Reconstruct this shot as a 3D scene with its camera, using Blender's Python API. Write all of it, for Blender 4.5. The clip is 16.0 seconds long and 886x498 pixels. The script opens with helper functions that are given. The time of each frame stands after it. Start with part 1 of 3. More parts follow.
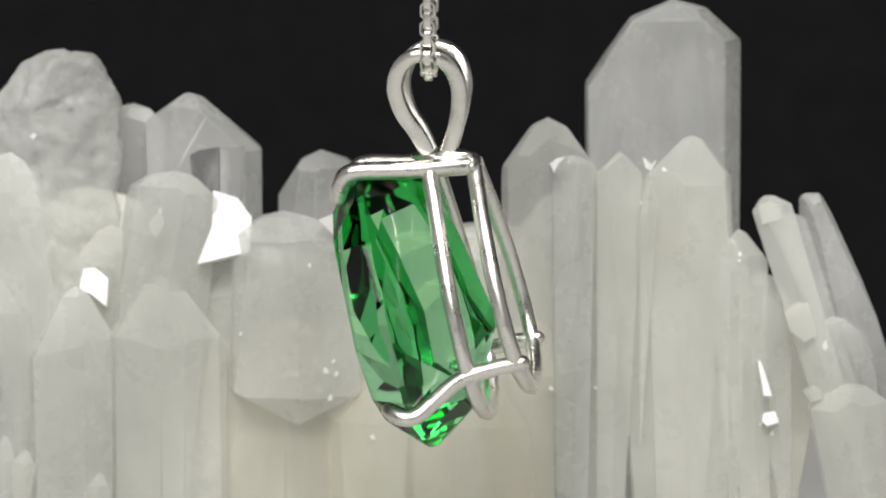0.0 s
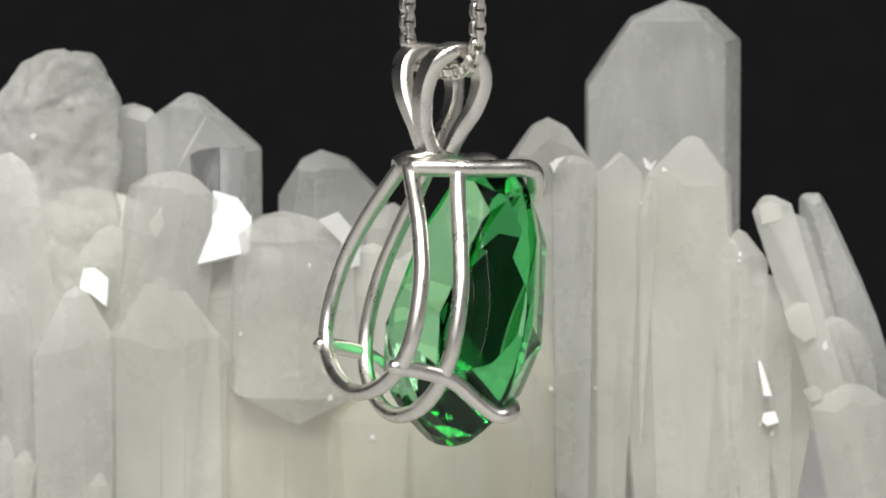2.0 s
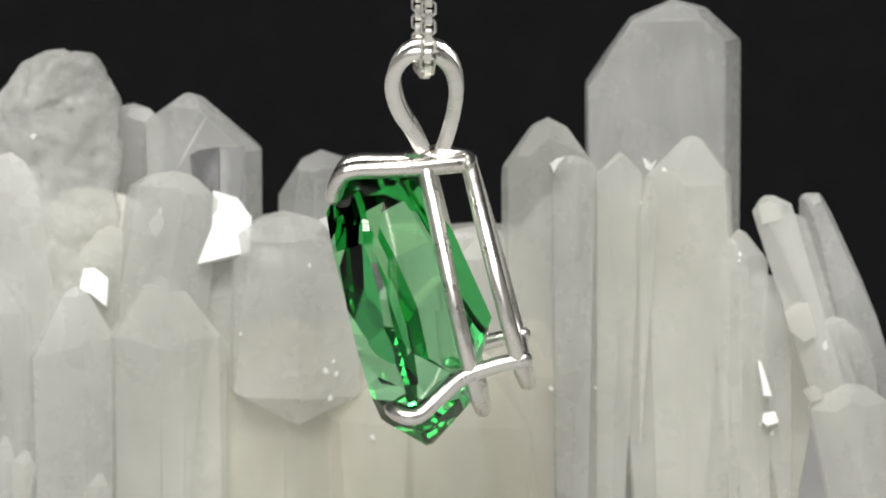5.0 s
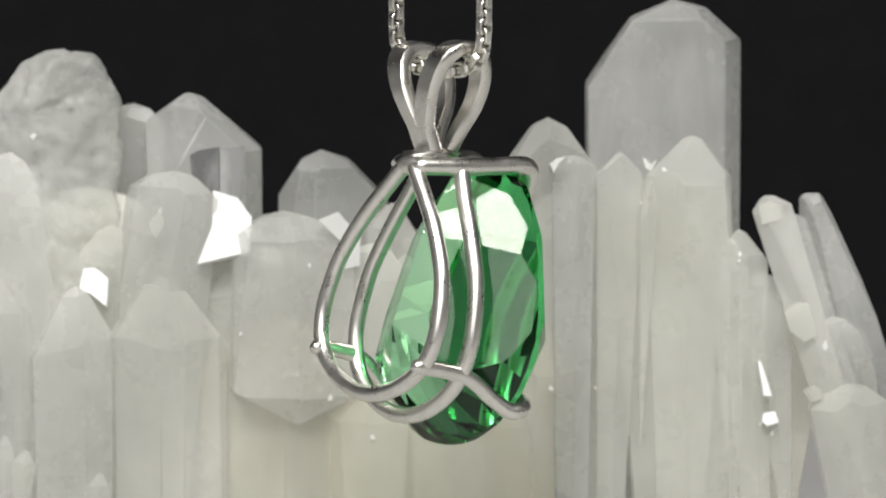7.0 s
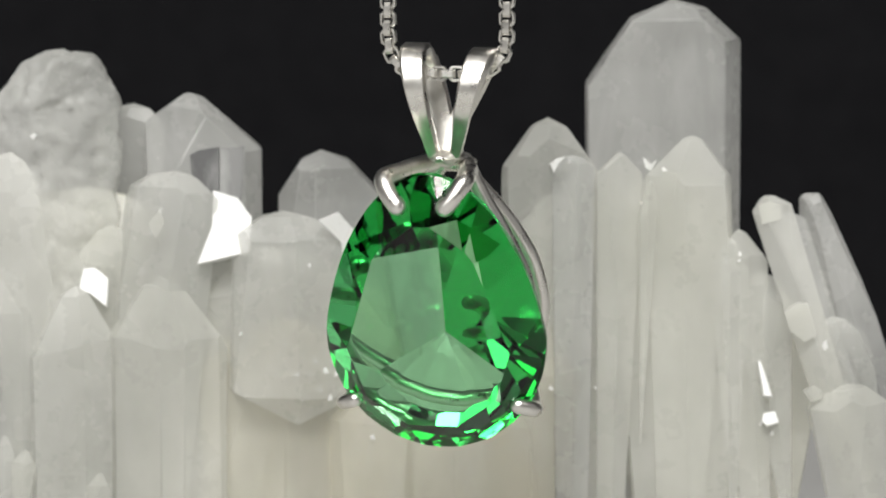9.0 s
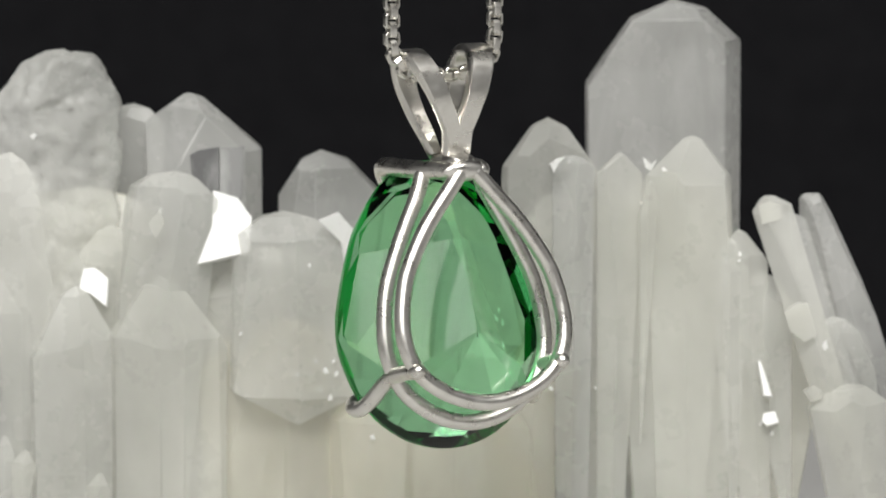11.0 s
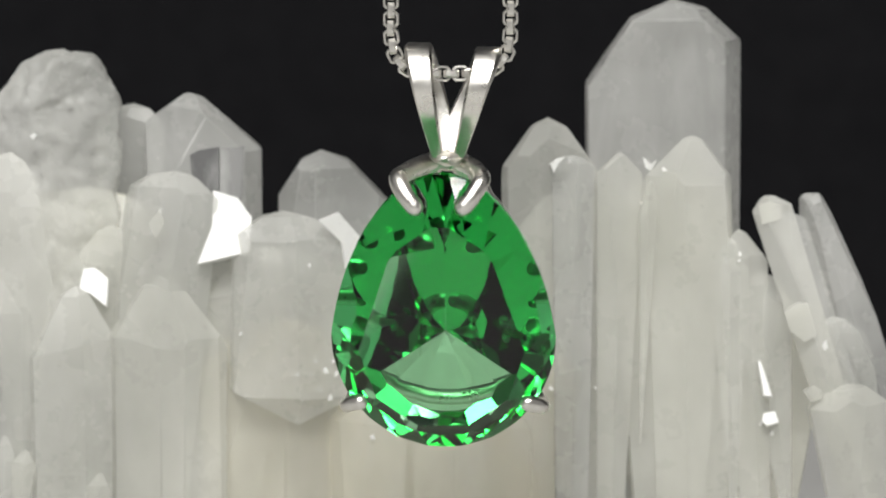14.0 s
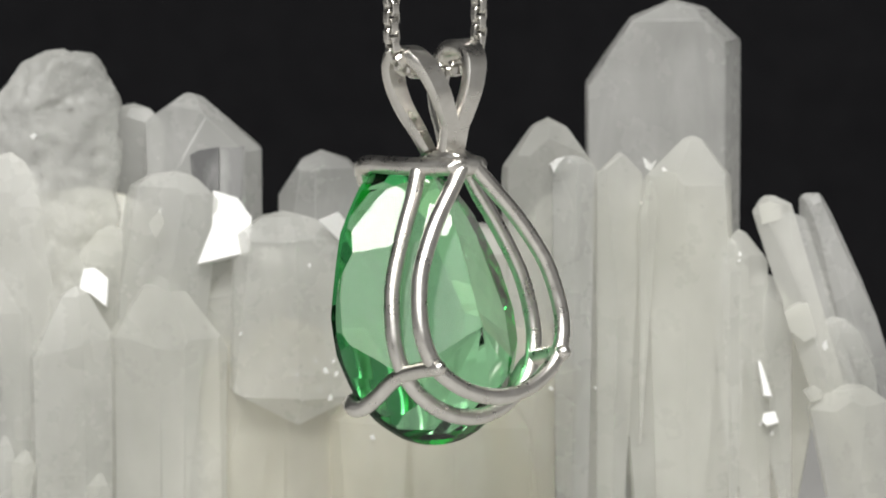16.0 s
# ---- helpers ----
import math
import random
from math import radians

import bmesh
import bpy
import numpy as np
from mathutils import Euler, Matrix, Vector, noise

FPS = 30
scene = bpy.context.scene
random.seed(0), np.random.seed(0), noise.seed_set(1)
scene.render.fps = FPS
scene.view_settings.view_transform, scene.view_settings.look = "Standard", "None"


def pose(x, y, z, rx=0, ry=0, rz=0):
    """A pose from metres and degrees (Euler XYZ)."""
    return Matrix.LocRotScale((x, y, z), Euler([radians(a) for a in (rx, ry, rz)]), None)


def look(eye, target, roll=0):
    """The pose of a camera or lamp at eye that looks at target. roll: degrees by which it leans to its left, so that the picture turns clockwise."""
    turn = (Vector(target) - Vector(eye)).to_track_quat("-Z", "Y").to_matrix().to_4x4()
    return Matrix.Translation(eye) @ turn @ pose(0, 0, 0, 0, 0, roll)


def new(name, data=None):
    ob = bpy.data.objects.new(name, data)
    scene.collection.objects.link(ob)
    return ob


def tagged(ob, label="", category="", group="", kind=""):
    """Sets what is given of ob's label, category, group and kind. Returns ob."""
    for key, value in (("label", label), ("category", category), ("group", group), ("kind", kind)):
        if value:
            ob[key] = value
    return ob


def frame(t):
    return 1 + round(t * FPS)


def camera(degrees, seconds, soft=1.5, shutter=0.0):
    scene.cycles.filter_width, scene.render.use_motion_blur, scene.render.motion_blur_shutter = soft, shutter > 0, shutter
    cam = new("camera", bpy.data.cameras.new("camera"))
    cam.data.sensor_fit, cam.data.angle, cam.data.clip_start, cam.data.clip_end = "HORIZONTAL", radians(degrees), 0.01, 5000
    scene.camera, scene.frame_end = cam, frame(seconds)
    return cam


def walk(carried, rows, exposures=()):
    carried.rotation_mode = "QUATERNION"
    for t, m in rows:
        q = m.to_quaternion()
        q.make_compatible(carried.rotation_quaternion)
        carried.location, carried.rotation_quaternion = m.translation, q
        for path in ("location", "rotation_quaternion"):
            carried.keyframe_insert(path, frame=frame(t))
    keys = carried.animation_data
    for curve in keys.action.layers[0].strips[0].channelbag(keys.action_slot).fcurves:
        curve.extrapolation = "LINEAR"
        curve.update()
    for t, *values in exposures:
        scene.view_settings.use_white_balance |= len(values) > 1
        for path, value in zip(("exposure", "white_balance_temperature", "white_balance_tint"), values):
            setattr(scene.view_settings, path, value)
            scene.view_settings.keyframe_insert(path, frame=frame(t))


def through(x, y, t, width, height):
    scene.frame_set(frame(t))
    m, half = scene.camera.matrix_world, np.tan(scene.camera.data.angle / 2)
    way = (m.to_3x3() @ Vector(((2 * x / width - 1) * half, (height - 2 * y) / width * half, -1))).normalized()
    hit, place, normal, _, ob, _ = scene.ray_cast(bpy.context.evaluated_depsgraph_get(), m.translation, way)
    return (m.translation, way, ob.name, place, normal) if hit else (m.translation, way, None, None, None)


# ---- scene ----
U = 0.00004  # drawing unit: 0.04 mm
TILT = 7.46  # the camera looks down by this many degrees
FAR = 5404 * U

# ---- camera ----
cam = camera(16.51, 16.0, soft=1.9)
cam.data.dof.use_dof = True
cam.data.dof.focus_distance = FAR - 60 * U
cam.data.dof.aperture_fstop = 75
STAND = look((0, -FAR * math.cos(radians(TILT)), FAR * math.sin(radians(TILT))), (0, 0, 0))
walk(cam, [(0.0, STAND), (16.0, STAND)])

# ---- world, lamps, exposure ----
world = bpy.data.worlds.new("room_air")
scene.world = world
world.use_nodes = True
world.node_tree.nodes["Background"].inputs["Color"].default_value = (0.9, 0.95, 1.0, 1)
world.node_tree.nodes["Background"].inputs["Strength"].default_value = 0.3
scene.view_settings.exposure = 0.0


def area_lamp(name, eye, target, wide, deep, watts, colour):
    data = bpy.data.lights.new(name, "AREA")
    data.shape, data.size, data.size_y = "RECTANGLE", wide, deep
    data.energy, data.color = watts, colour
    ob = new(name, data)
    ob.matrix_world = look(eye, target)
    return ob


area_lamp("strip_softbox", (0.02, -0.38, 0.565), (0.0, 0.0, 0.0), 0.56, 0.13, 5.5, (1.0, 0.985, 0.95))
area_lamp("studio_light", (-0.10, -0.62, 0.38), (0, 0.02, 0), 0.60, 0.30, 1.9, (1.0, 0.99, 0.97))


# ---- materials ----
def material(name):
    m = bpy.data.materials.new(name)
    m.use_nodes = True
    return m, m.node_tree.nodes, m.node_tree.links, m.node_tree.nodes["Principled BSDF"]


def noise_node(nodes, links, scale, detail=4.0, rough=0.55, stretch=None):
    tc = nodes.new("ShaderNodeTexCoord")
    mp = nodes.new("ShaderNodeMapping")
    if stretch:
        mp.inputs["Scale"].default_value = stretch
    n = nodes.new("ShaderNodeTexNoise")
    n.inputs["Scale"].default_value = scale
    n.inputs["Detail"].default_value = detail
    n.inputs["Roughness"].default_value = rough
    links.new(tc.outputs["Object"], mp.inputs["Vector"])
    links.new(mp.outputs["Vector"], n.inputs["Vector"])
    return n


def ramp(nodes, links, source, a, b, pa=0.3, pb=0.7):
    r = nodes.new("ShaderNodeValToRGB")
    r.color_ramp.elements[0].position, r.color_ramp.elements[1].position = pa, pb
    r.color_ramp.elements[0].color, r.color_ramp.elements[1].color = a, b
    links.new(source, r.inputs["Fac"])
    return r


def grey(v):
    return (v, v, v, 1)


def make_silver():
    m, nodes, links, b = material("sterling_silver")
    b.inputs["Metallic"].default_value = 1.0
    n = noise_node(nodes, links, 900, 3)
    c = ramp(nodes, links, n.outputs["Fac"], (0.80, 0.775, 0.725, 1), (0.91, 0.89, 0.845, 1))
    links.new(c.outputs["Color"], b.inputs["Base Color"])
    n2 = noise_node(nodes, links, 900, 3)
    r = ramp(nodes, links, n2.outputs["Fac"], grey(0.25), grey(0.36))
    links.new(r.outputs["Color"], b.inputs["Roughness"])
    n3 = noise_node(nodes, links, 700, 3)
    bump = nodes.new("ShaderNodeBump")
    bump.inputs["Strength"].default_value = 0.2
    bump.inputs["Distance"].default_value = 0.0001
    links.new(n3.outputs["Fac"], bump.inputs["Height"])
    links.new(bump.outputs["Normal"], b.inputs["Normal"])
    return m


def make_gem():
    m, nodes, links, b = material("green_gem")
    nodes.remove(b)
    inner = nodes.new("ShaderNodeBsdfRefraction")
    inner.inputs["Color"].default_value = (0.62, 0.90, 0.69, 1)
    inner.inputs["Roughness"].default_value = 0.0
    inner.inputs["IOR"].default_value = 1.53
    shine = nodes.new("ShaderNodeBsdfGlossy")
    shine.inputs["Roughness"].default_value = 0.0
    edge = nodes.new("ShaderNodeFresnel")
    edge.inputs["IOR"].default_value = 1.53
    tint = ramp(nodes, links, edge.outputs["Fac"], (0.80, 0.84, 0.80, 1), (0.28, 0.80, 0.43, 1), 0.6, 0.95)
    links.new(tint.outputs["Color"], shine.inputs["Color"])
    both = nodes.new("ShaderNodeMixShader")
    links.new(edge.outputs["Fac"], both.inputs["Fac"])
    links.new(inner.outputs["BSDF"], both.inputs[1])
    links.new(shine.outputs["BSDF"], both.inputs[2])
    links.new(both.outputs["Shader"], nodes["Material Output"].inputs["Surface"])
    return m


def make_quartz(name, low, high, clear, rough, through=0.5, shine=1.54, veils=0.5, relief=0.25, thin=0.0):
    """Milky quartz: a cloudy body in which light spreads, with veils, clearer zones and a glassy skin."""
    m, nodes, links, b = material(name)
    n = noise_node(nodes, links, 70, 4, 0.5, (1, 1, 0.6))
    c = ramp(nodes, links, n.outputs["Fac"], low, high, 0.32, 0.68)
    wisp = noise_node(nodes, links, 260, 5, 0.6, (1, 1, 0.3))
    wisp.inputs["Distortion"].default_value = 0.8
    veil = ramp(nodes, links, wisp.outputs["Fac"], grey(0.0), grey(veils), 0.5, 0.78)
    mix = nodes.new("ShaderNodeMix")
    mix.data_type = "RGBA"
    links.new(veil.outputs["Color"], mix.inputs["Factor"])
    links.new(c.outputs["Color"], mix.inputs["A"])
    mix.inputs["B"].default_value = (0.95, 0.95, 0.935, 1)
    links.new(mix.outputs["Result"], b.inputs["Base Color"])
    b.inputs["IOR"].default_value = shine
    t = ramp(nodes, links, n.outputs["Fac"], grey(clear), grey(clear * 0.4), 0.35, 0.65)
    links.new(t.outputs["Color"], b.inputs["Transmission Weight"])
    n2 = noise_node(nodes, links, 300, 5, 0.6)
    r = ramp(nodes, links, n2.outputs["Fac"], grey(rough * 0.6), grey(rough * 1.4))
    links.new(r.outputs["Color"], b.inputs["Roughness"])
    n3 = noise_node(nodes, links, 110, 6, 0.55, (1, 1, 0.5))
    bump = nodes.new("ShaderNodeBump")
    bump.inputs["Strength"].default_value = relief
    bump.inputs["Distance"].default_value = 0.0007
    links.new(n3.outputs["Fac"], bump.inputs["Height"])
    links.new(bump.outputs["Normal"], b.inputs["Normal"])
    glow = nodes.new("ShaderNodeBsdfTranslucent")
    links.new(mix.outputs["Result"], glow.inputs["Color"])
    links.new(bump.outputs["Normal"], glow.inputs["Normal"])
    body = nodes.new("ShaderNodeMixShader")
    body.inputs["Fac"].default_value = through
    links.new(b.outputs["BSDF"], body.inputs[1])
    links.new(glow.outputs["BSDF"], body.inputs[2])
    sheer = nodes.new("ShaderNodeBsdfTransparent")
    open_part = ramp(nodes, links, n.outputs["Fac"], grey(thin * 1.2), grey(thin * 0.8), 0.35, 0.65)
    whole = nodes.new("ShaderNodeMixShader")
    links.new(open_part.outputs["Color"], whole.inputs["Fac"])
    links.new(body.outputs["Shader"], whole.inputs[1])
    links.new(sheer.outputs["BSDF"], whole.inputs[2])
    links.new(whole.outputs["Shader"], nodes["Material Output"].inputs["Surface"])
    return m


def make_plain(name, low, high, rough, scale=60, bump_by=0.0002):
    m, nodes, links, b = material(name)
    n = noise_node(nodes, links, scale, 6)
    c = ramp(nodes, links, n.outputs["Fac"], low, high)
    links.new(c.outputs["Color"], b.inputs["Base Color"])
    b.inputs["Roughness"].default_value = rough
    n2 = noise_node(nodes, links, scale * 12, 4)
    bump = nodes.new("ShaderNodeBump")
    bump.inputs["Strength"].default_value = 0.3
    bump.inputs["Distance"].default_value = bump_by
    links.new(n2.outputs["Fac"], bump.inputs["Height"])
    links.new(bump.outputs["Normal"], b.inputs["Normal"])
    return m


SILVER = make_silver()
GEM = make_gem()
QUARTZ = make_quartz("milky_quartz", (0.81, 0.81, 0.765, 1), (0.945, 0.945, 0.905, 1), 0.15, 0.32, 0.5, thin=0.47)
CLEAR = make_quartz("clear_quartz", (0.68, 0.685, 0.67, 1), (0.83, 0.83, 0.81, 1), 0.25, 0.25, 0.4, veils=0.9, thin=0.42)
MISTY = make_quartz("misty_quartz", (0.80, 0.805, 0.775, 1), (0.92, 0.92, 0.89, 1), 0.25, 0.28, 0.5, veils=0.8, thin=0.42)
CORE = make_quartz("dense_quartz", (0.87, 0.865, 0.80, 1), (0.93, 0.925, 0.87, 1), 0.1, 0.35, 0.45)
ROOT = make_quartz("cream_quartz", (0.91, 0.875, 0.765, 1), (0.96, 0.94, 0.845, 1), 0.08, 0.4, 0.5, thin=0.5)
# Dark base colours stand in for the black backdrop seen through clear faces.
BACKDROP_DARK = make_quartz("backdrop_dark_face", (0.05, 0.05, 0.055, 1), (0.24, 0.24, 0.24, 1), 0.2, 0.2, 0.1, veils=0.4)
BACKDROP_GREY = make_quartz("backdrop_grey_face", (0.2, 0.2, 0.205, 1), (0.5, 0.5, 0.49, 1), 0.2, 0.2, 0.1, veils=0.6)
# Opaque white body and raised IOR imitate faces that glint in the lamps.
GLINT_FACE = make_quartz("white_glint_face", (0.86, 0.86, 0.84, 1), (0.92, 0.92, 0.90, 1), 0.0, 0.24, 0.1, 1.8)
# Near-white colour paints sparkles, bright facets and pale veils onto the quartz.
GLINT_FLECK = make_quartz("white_glint_fleck", (0.89, 0.89, 0.875, 1), (0.95, 0.95, 0.94, 1), 0.0, 0.3, 0.25)
CLOTH = make_plain("black_cloth", (0.0058, 0.0058, 0.0068, 1), (0.0085, 0.0085, 0.0096, 1), 0.95, 200)
CLOTH.node_tree.nodes["Principled BSDF"].inputs["Specular IOR Level"].default_value = 0.1
PAINT = make_plain("wall_paint", (0.28, 0.28, 0.28, 1), (0.33, 0.328, 0.325, 1), 0.8, 8)
TABLE = make_plain("grey_tabletop", (0.38, 0.378, 0.37, 1), (0.45, 0.447, 0.437, 1), 0.6, 30)


# ---- mesh helpers ----
def mesh_object(name, bm, mat, parent=None, label="", smooth=False):
    me = bpy.data.meshes.new(name)
    bmesh.ops.recalc_face_normals(bm, faces=bm.faces)
    if bm.calc_volume(signed=True) < 0:
        bmesh.ops.reverse_faces(bm, faces=bm.faces)
    if smooth:
        for f in bm.faces:
            f.smooth = True
    bm.to_mesh(me)
    bm.free()
    me.materials.append(mat)
    ob = new(name, me)
    if parent:
        ob.parent = parent
    if label:
        tagged(ob, label)
    return ob


def part(name, bm, mat, parent, label="", smooth=False):
    return mesh_object(name, bm, mat, parent, label, smooth)


def slab(x0, y0, z0, x1, y1, z1, bevel=0.0):
    bm = bmesh.new()
    bmesh.ops.create_cube(bm, size=1)
    for v in bm.verts:
        v.co = Vector(((x0 + x1) / 2 + v.co.x * (x1 - x0), (y0 + y1) / 2 + v.co.y * (y1 - y0), (z0 + z1) / 2 + v.co.z * (z1 - z0)))
    if bevel:
        bmesh.ops.bevel(bm, geom=list(bm.edges), offset=bevel, segments=2, affect="EDGES")
    return bm


def loc(u, f, v):
    """A point of the pendant: u to its side, f to its front, v downwards, in drawing units."""
    return Vector((u * U, -f * U, -v * U))


def smooth_path(points, steps=8, closed=False):
    """Catmull-Rom through the points."""
    out, n = [], len(points)
    for i in range(n if closed else n - 1):
        if closed:
            p = [points[(i + k) % n] for k in (-1, 0, 1, 2)]
        else:
            p = [points[max(0, min(n - 1, i + k))] for k in (-1, 0, 1, 2)]
        for s in range(steps):
            t = s / steps
            out.append(0.5 * ((2 * p[1]) + (p[2] - p[0]) * t + (2 * p[0] - 5 * p[1] + 4 * p[2] - p[3]) * t * t
                              + (3 * p[1] - p[0] - 3 * p[2] + p[3]) * t ** 3))
    if not closed:
        out.append(points[-1].copy())
    return out


def wire(path, radius, sides=14, bm=None, ends=True):
    """A round wire along a path, with rounded ends."""
    bm = bm or bmesh.new()
    n = len(path)
    centres, radii = list(path), [radius] * n
    if ends:
        d0, d1 = (path[0] - path[1]).normalized(), (path[-1] - path[-2]).normalized()
        for k in (35, 65, 88):
            a = radians(k)
            centres = [path[0] + d0 * radius * math.sin(a)] + centres + [path[-1] + d1 * radius * math.sin(a)]
            radii = [radius * math.cos(a)] + radii + [radius * math.cos(a)]
    side, rings = None, []
    for i, c in enumerate(centres):
        a, b = centres[max(0, i - 1)], centres[min(len(centres) - 1, i + 1)]
        t = (b - a).normalized()
        if side is None:
            side = t.orthogonal().normalized()
        side = (side - t * side.dot(t)).normalized()
        up = t.cross(side)
        rings.append([bm.verts.new(c + (side * math.cos(q) + up * math.sin(q)) * radii[i])
                      for q in [2 * math.pi * k / sides for k in range(sides)]])
    for r0, r1 in zip(rings, rings[1:]):
        for k in range(sides):
            bm.faces.new((r0[k], r0[(k + 1) % sides], r1[(k + 1) % sides], r1[k]))
    bm.faces.new(rings[0])
    bm.faces.new(rings[-1])
    return bm


# ---- the room: table, backdrop, walls, ceiling ----
FLOOR_Z = -1000 * U
tagged(mesh_object("floor", slab(-0.7, -0.85, FLOOR_Z - 0.03, 0.7, 0.25, FLOOR_Z), TABLE), "plain light grey tabletop under the crystals", "tabletop", kind="structure")
tagged(mesh_object("backdrop", slab(-0.7, 0.16, FLOOR_Z, 0.7, 0.19, 0.62), CLOTH), "matt black cloth backdrop behind the crystals", "backdrop", kind="structure")
tagged(mesh_object("wall_west", slab(-0.73, -0.85, FLOOR_Z, -0.70, 0.19, 0.62), PAINT), "plain mid-grey painted wall", "wall", kind="structure")
tagged(mesh_object("wall_east", slab(0.70, -0.85, FLOOR_Z, 0.73, 0.19, 0.62), PAINT), "plain mid-grey painted wall", "wall", kind="structure")
tagged(mesh_object("wall_south", slab(-0.73, -0.88, FLOOR_Z, 0.73, -0.85, 0.62), PAINT), "plain mid-grey painted wall", "wall", kind="structure")
tagged(mesh_object("ceiling", slab(-0.73, -0.88, 0.62, 0.73, 0.19, 0.65), PAINT), "plain mid-grey ceiling", "ceiling", kind="structure")

# ---- the pendant ----
pendant = tagged(new("pendant"), "silver wire pendant with pear-cut green gemstone", "pendant")


def pear_outline(n=72):
    """The gem's outline in its own plane: across, and along from the round end (-216) to the point (304)."""
    pts = []
    for k in range(n):
        a = 2 * math.pi * k / n
        s = math.cos(a)
        if s < 0:
            pts.append((198 * math.sin(a), 216 * s))
        else:
            x = 1 - s
            w = 0.75 * math.sqrt(max(0.0, 1 - (1 - x) ** 2)) + 0.25 * x ** 0.75
            pts.append((math.copysign(198 * w, math.sin(a)) if 0 < k < n else 0.0, 304 * s))
    return pts


def cut(bm, point, normal):
    """Cut away what lies beyond a plane, and close the cut."""
    geom = list(bm.verts) + list(bm.edges) + list(bm.faces)
    bmesh.ops.bisect_plane(bm, geom=geom, dist=1e-3, plane_co=point, plane_no=normal, clear_outer=True)
    rim = [e for e in bm.edges if len(e.link_faces) == 1]
    if len(rim) > 2:
        bmesh.ops.holes_fill(bm, edges=rim, sides=0)


def build_gem():
    """A pear-shaped gem, cut plane by plane: a crown with a table, a pavilion with steep girdle facets and mains that meet in a culet."""
    outline = pear_outline()
    bm = bmesh.new()
    low = [bm.verts.new((x, y, -260)) for x, y in outline]
    high = [bm.verts.new((x, y, 70)) for x, y in outline]
    n = len(outline)
    for k in range(n):
        j = (k + 1) % n
        bm.faces.new((low[k], low[j], high[j], high[k]))
    bm.faces.new(low)
    bm.faces.new(high)

    def facet(angle, level, slope):
        """A facet that faces out at an angle (0: towards the point) and meets the outline at a level."""
        way = Vector((math.sin(radians(angle)), math.cos(radians(angle)), 0))
        support = max(x * way.x + y * way.y for x, y in outline)
        up = 1 if level > 0 else -1
        e = radians(slope)
        cut(bm, way * support + Vector((0, 0, level)), Vector((way.x * math.sin(e), way.y * math.sin(e), up * math.cos(e))))

    def blend(angle, point, side, round_end):
        c = math.cos(radians(angle))
        return side + (point - side) * c * c if c > 0 else side + (round_end - side) * c * c

    facet(0, -5, 58)
    for a, slope in ((20, 57), (40, 56)):
        facet(a, -5, slope)
        facet(-a, -5, slope)
    for k in range(22):
        a = 56 + 248 / 21 * k
        facet(a, -5, blend(a, 54, 54, 59) + (2 if k % 2 else -2))
    mains = [(a, slope, -25, -164) for a, slope in ((60, 18), (88, 32), (114, 31), (141, 30), (168, 29.5))]
    for a, slope, along, deep in mains + [(78, 37.8, 45, -152.6), (62, 41, 165, -128)]:
        for side in (1, -1):
            e, q = radians(slope), radians(a * side)
            cut(bm, Vector((0, along, deep)), Vector((math.sin(q) * math.sin(e), math.cos(q) * math.sin(e), -math.cos(e))))
    for k in range(20):
        a = 18 * k
        facet(a, 5, blend(a, 42, 47, 42) + (4 if k % 2 else 0))
    bmesh.ops.remove_doubles(bm, verts=bm.verts, dist=0.4)
    lean = radians(15.0)
    for v in bm.verts:
        x, y, z = v.co
        v.co = loc(x, 46 + y * math.sin(lean) + z * math.cos(lean), 143 - y * math.cos(lean) + z * math.sin(lean))
    return bm


part("gemstone", build_gem(), GEM, pendant, "faceted pear-cut transparent green gemstone")

WIRE_R = 14.4 * U


def half_loop(profile, top, bottom, front, slope):
    """A pear-shaped wire loop from the top on one side round to the top on the other."""
    pts = []
    for q, w in profile:
        v = top + (bottom - top) * q
        pts.append((w, front - slope * (v - top), v))
    full = [loc(-w, f, v) for w, f, v in pts] + [loc(w, f, v) for w, f, v in reversed(pts[:-1])]
    return smooth_path(full, 6)


BACK = ((0, 14), (0.1, 47), (0.22, 86), (0.35, 119), (0.47, 141), (0.63, 153), (0.75, 150), (0.85, 132), (0.93, 95), (0.98, 50), (1, 0))
MIDDLE = ((0, 54), (0.1, 72), (0.2, 95), (0.33, 122), (0.46, 143), (0.62, 153), (0.74, 149), (0.85, 128), (0.93, 92), (0.98, 50), (1, 0))
part("back_loop", wire(half_loop(BACK, -150, 240, -78, 0.268), WIRE_R), SILVER, pendant, "pear-shaped silver wire loop", True)
part("middle_loop", wire(half_loop(MIDDLE, -138, 288, -4, 0.235), WIRE_R), SILVER, pendant, "pear-shaped silver wire loop", True)
for side in (-1, 1):
    up = [(24, -74, -152), (41, -30, -150), (56, 20, -147), (64, 75, -145), (71, 118, -144), (70, 140, -137), (58, 153, -116), (42, 158, -96)]
    part("upper_prong", wire(smooth_path([loc(side * u - 2, f, v) for u, f, v in up], 6), 16.2 * U), SILVER, pendant, "bent silver prong wire", True)
    low = [(137, -176, 177), (141, -125, 188), (146, -68, 209), (156, -24, 247), (167, 4, 270), (173, 24, 273), (166, 42, 268), (148, 53, 263)]
    part("lower_prong", wire(smooth_path([loc(side * u + 1, f, v) for u, f, v in low], 6), 14.2 * U), SILVER, pendant, "bent silver prong wire", True)


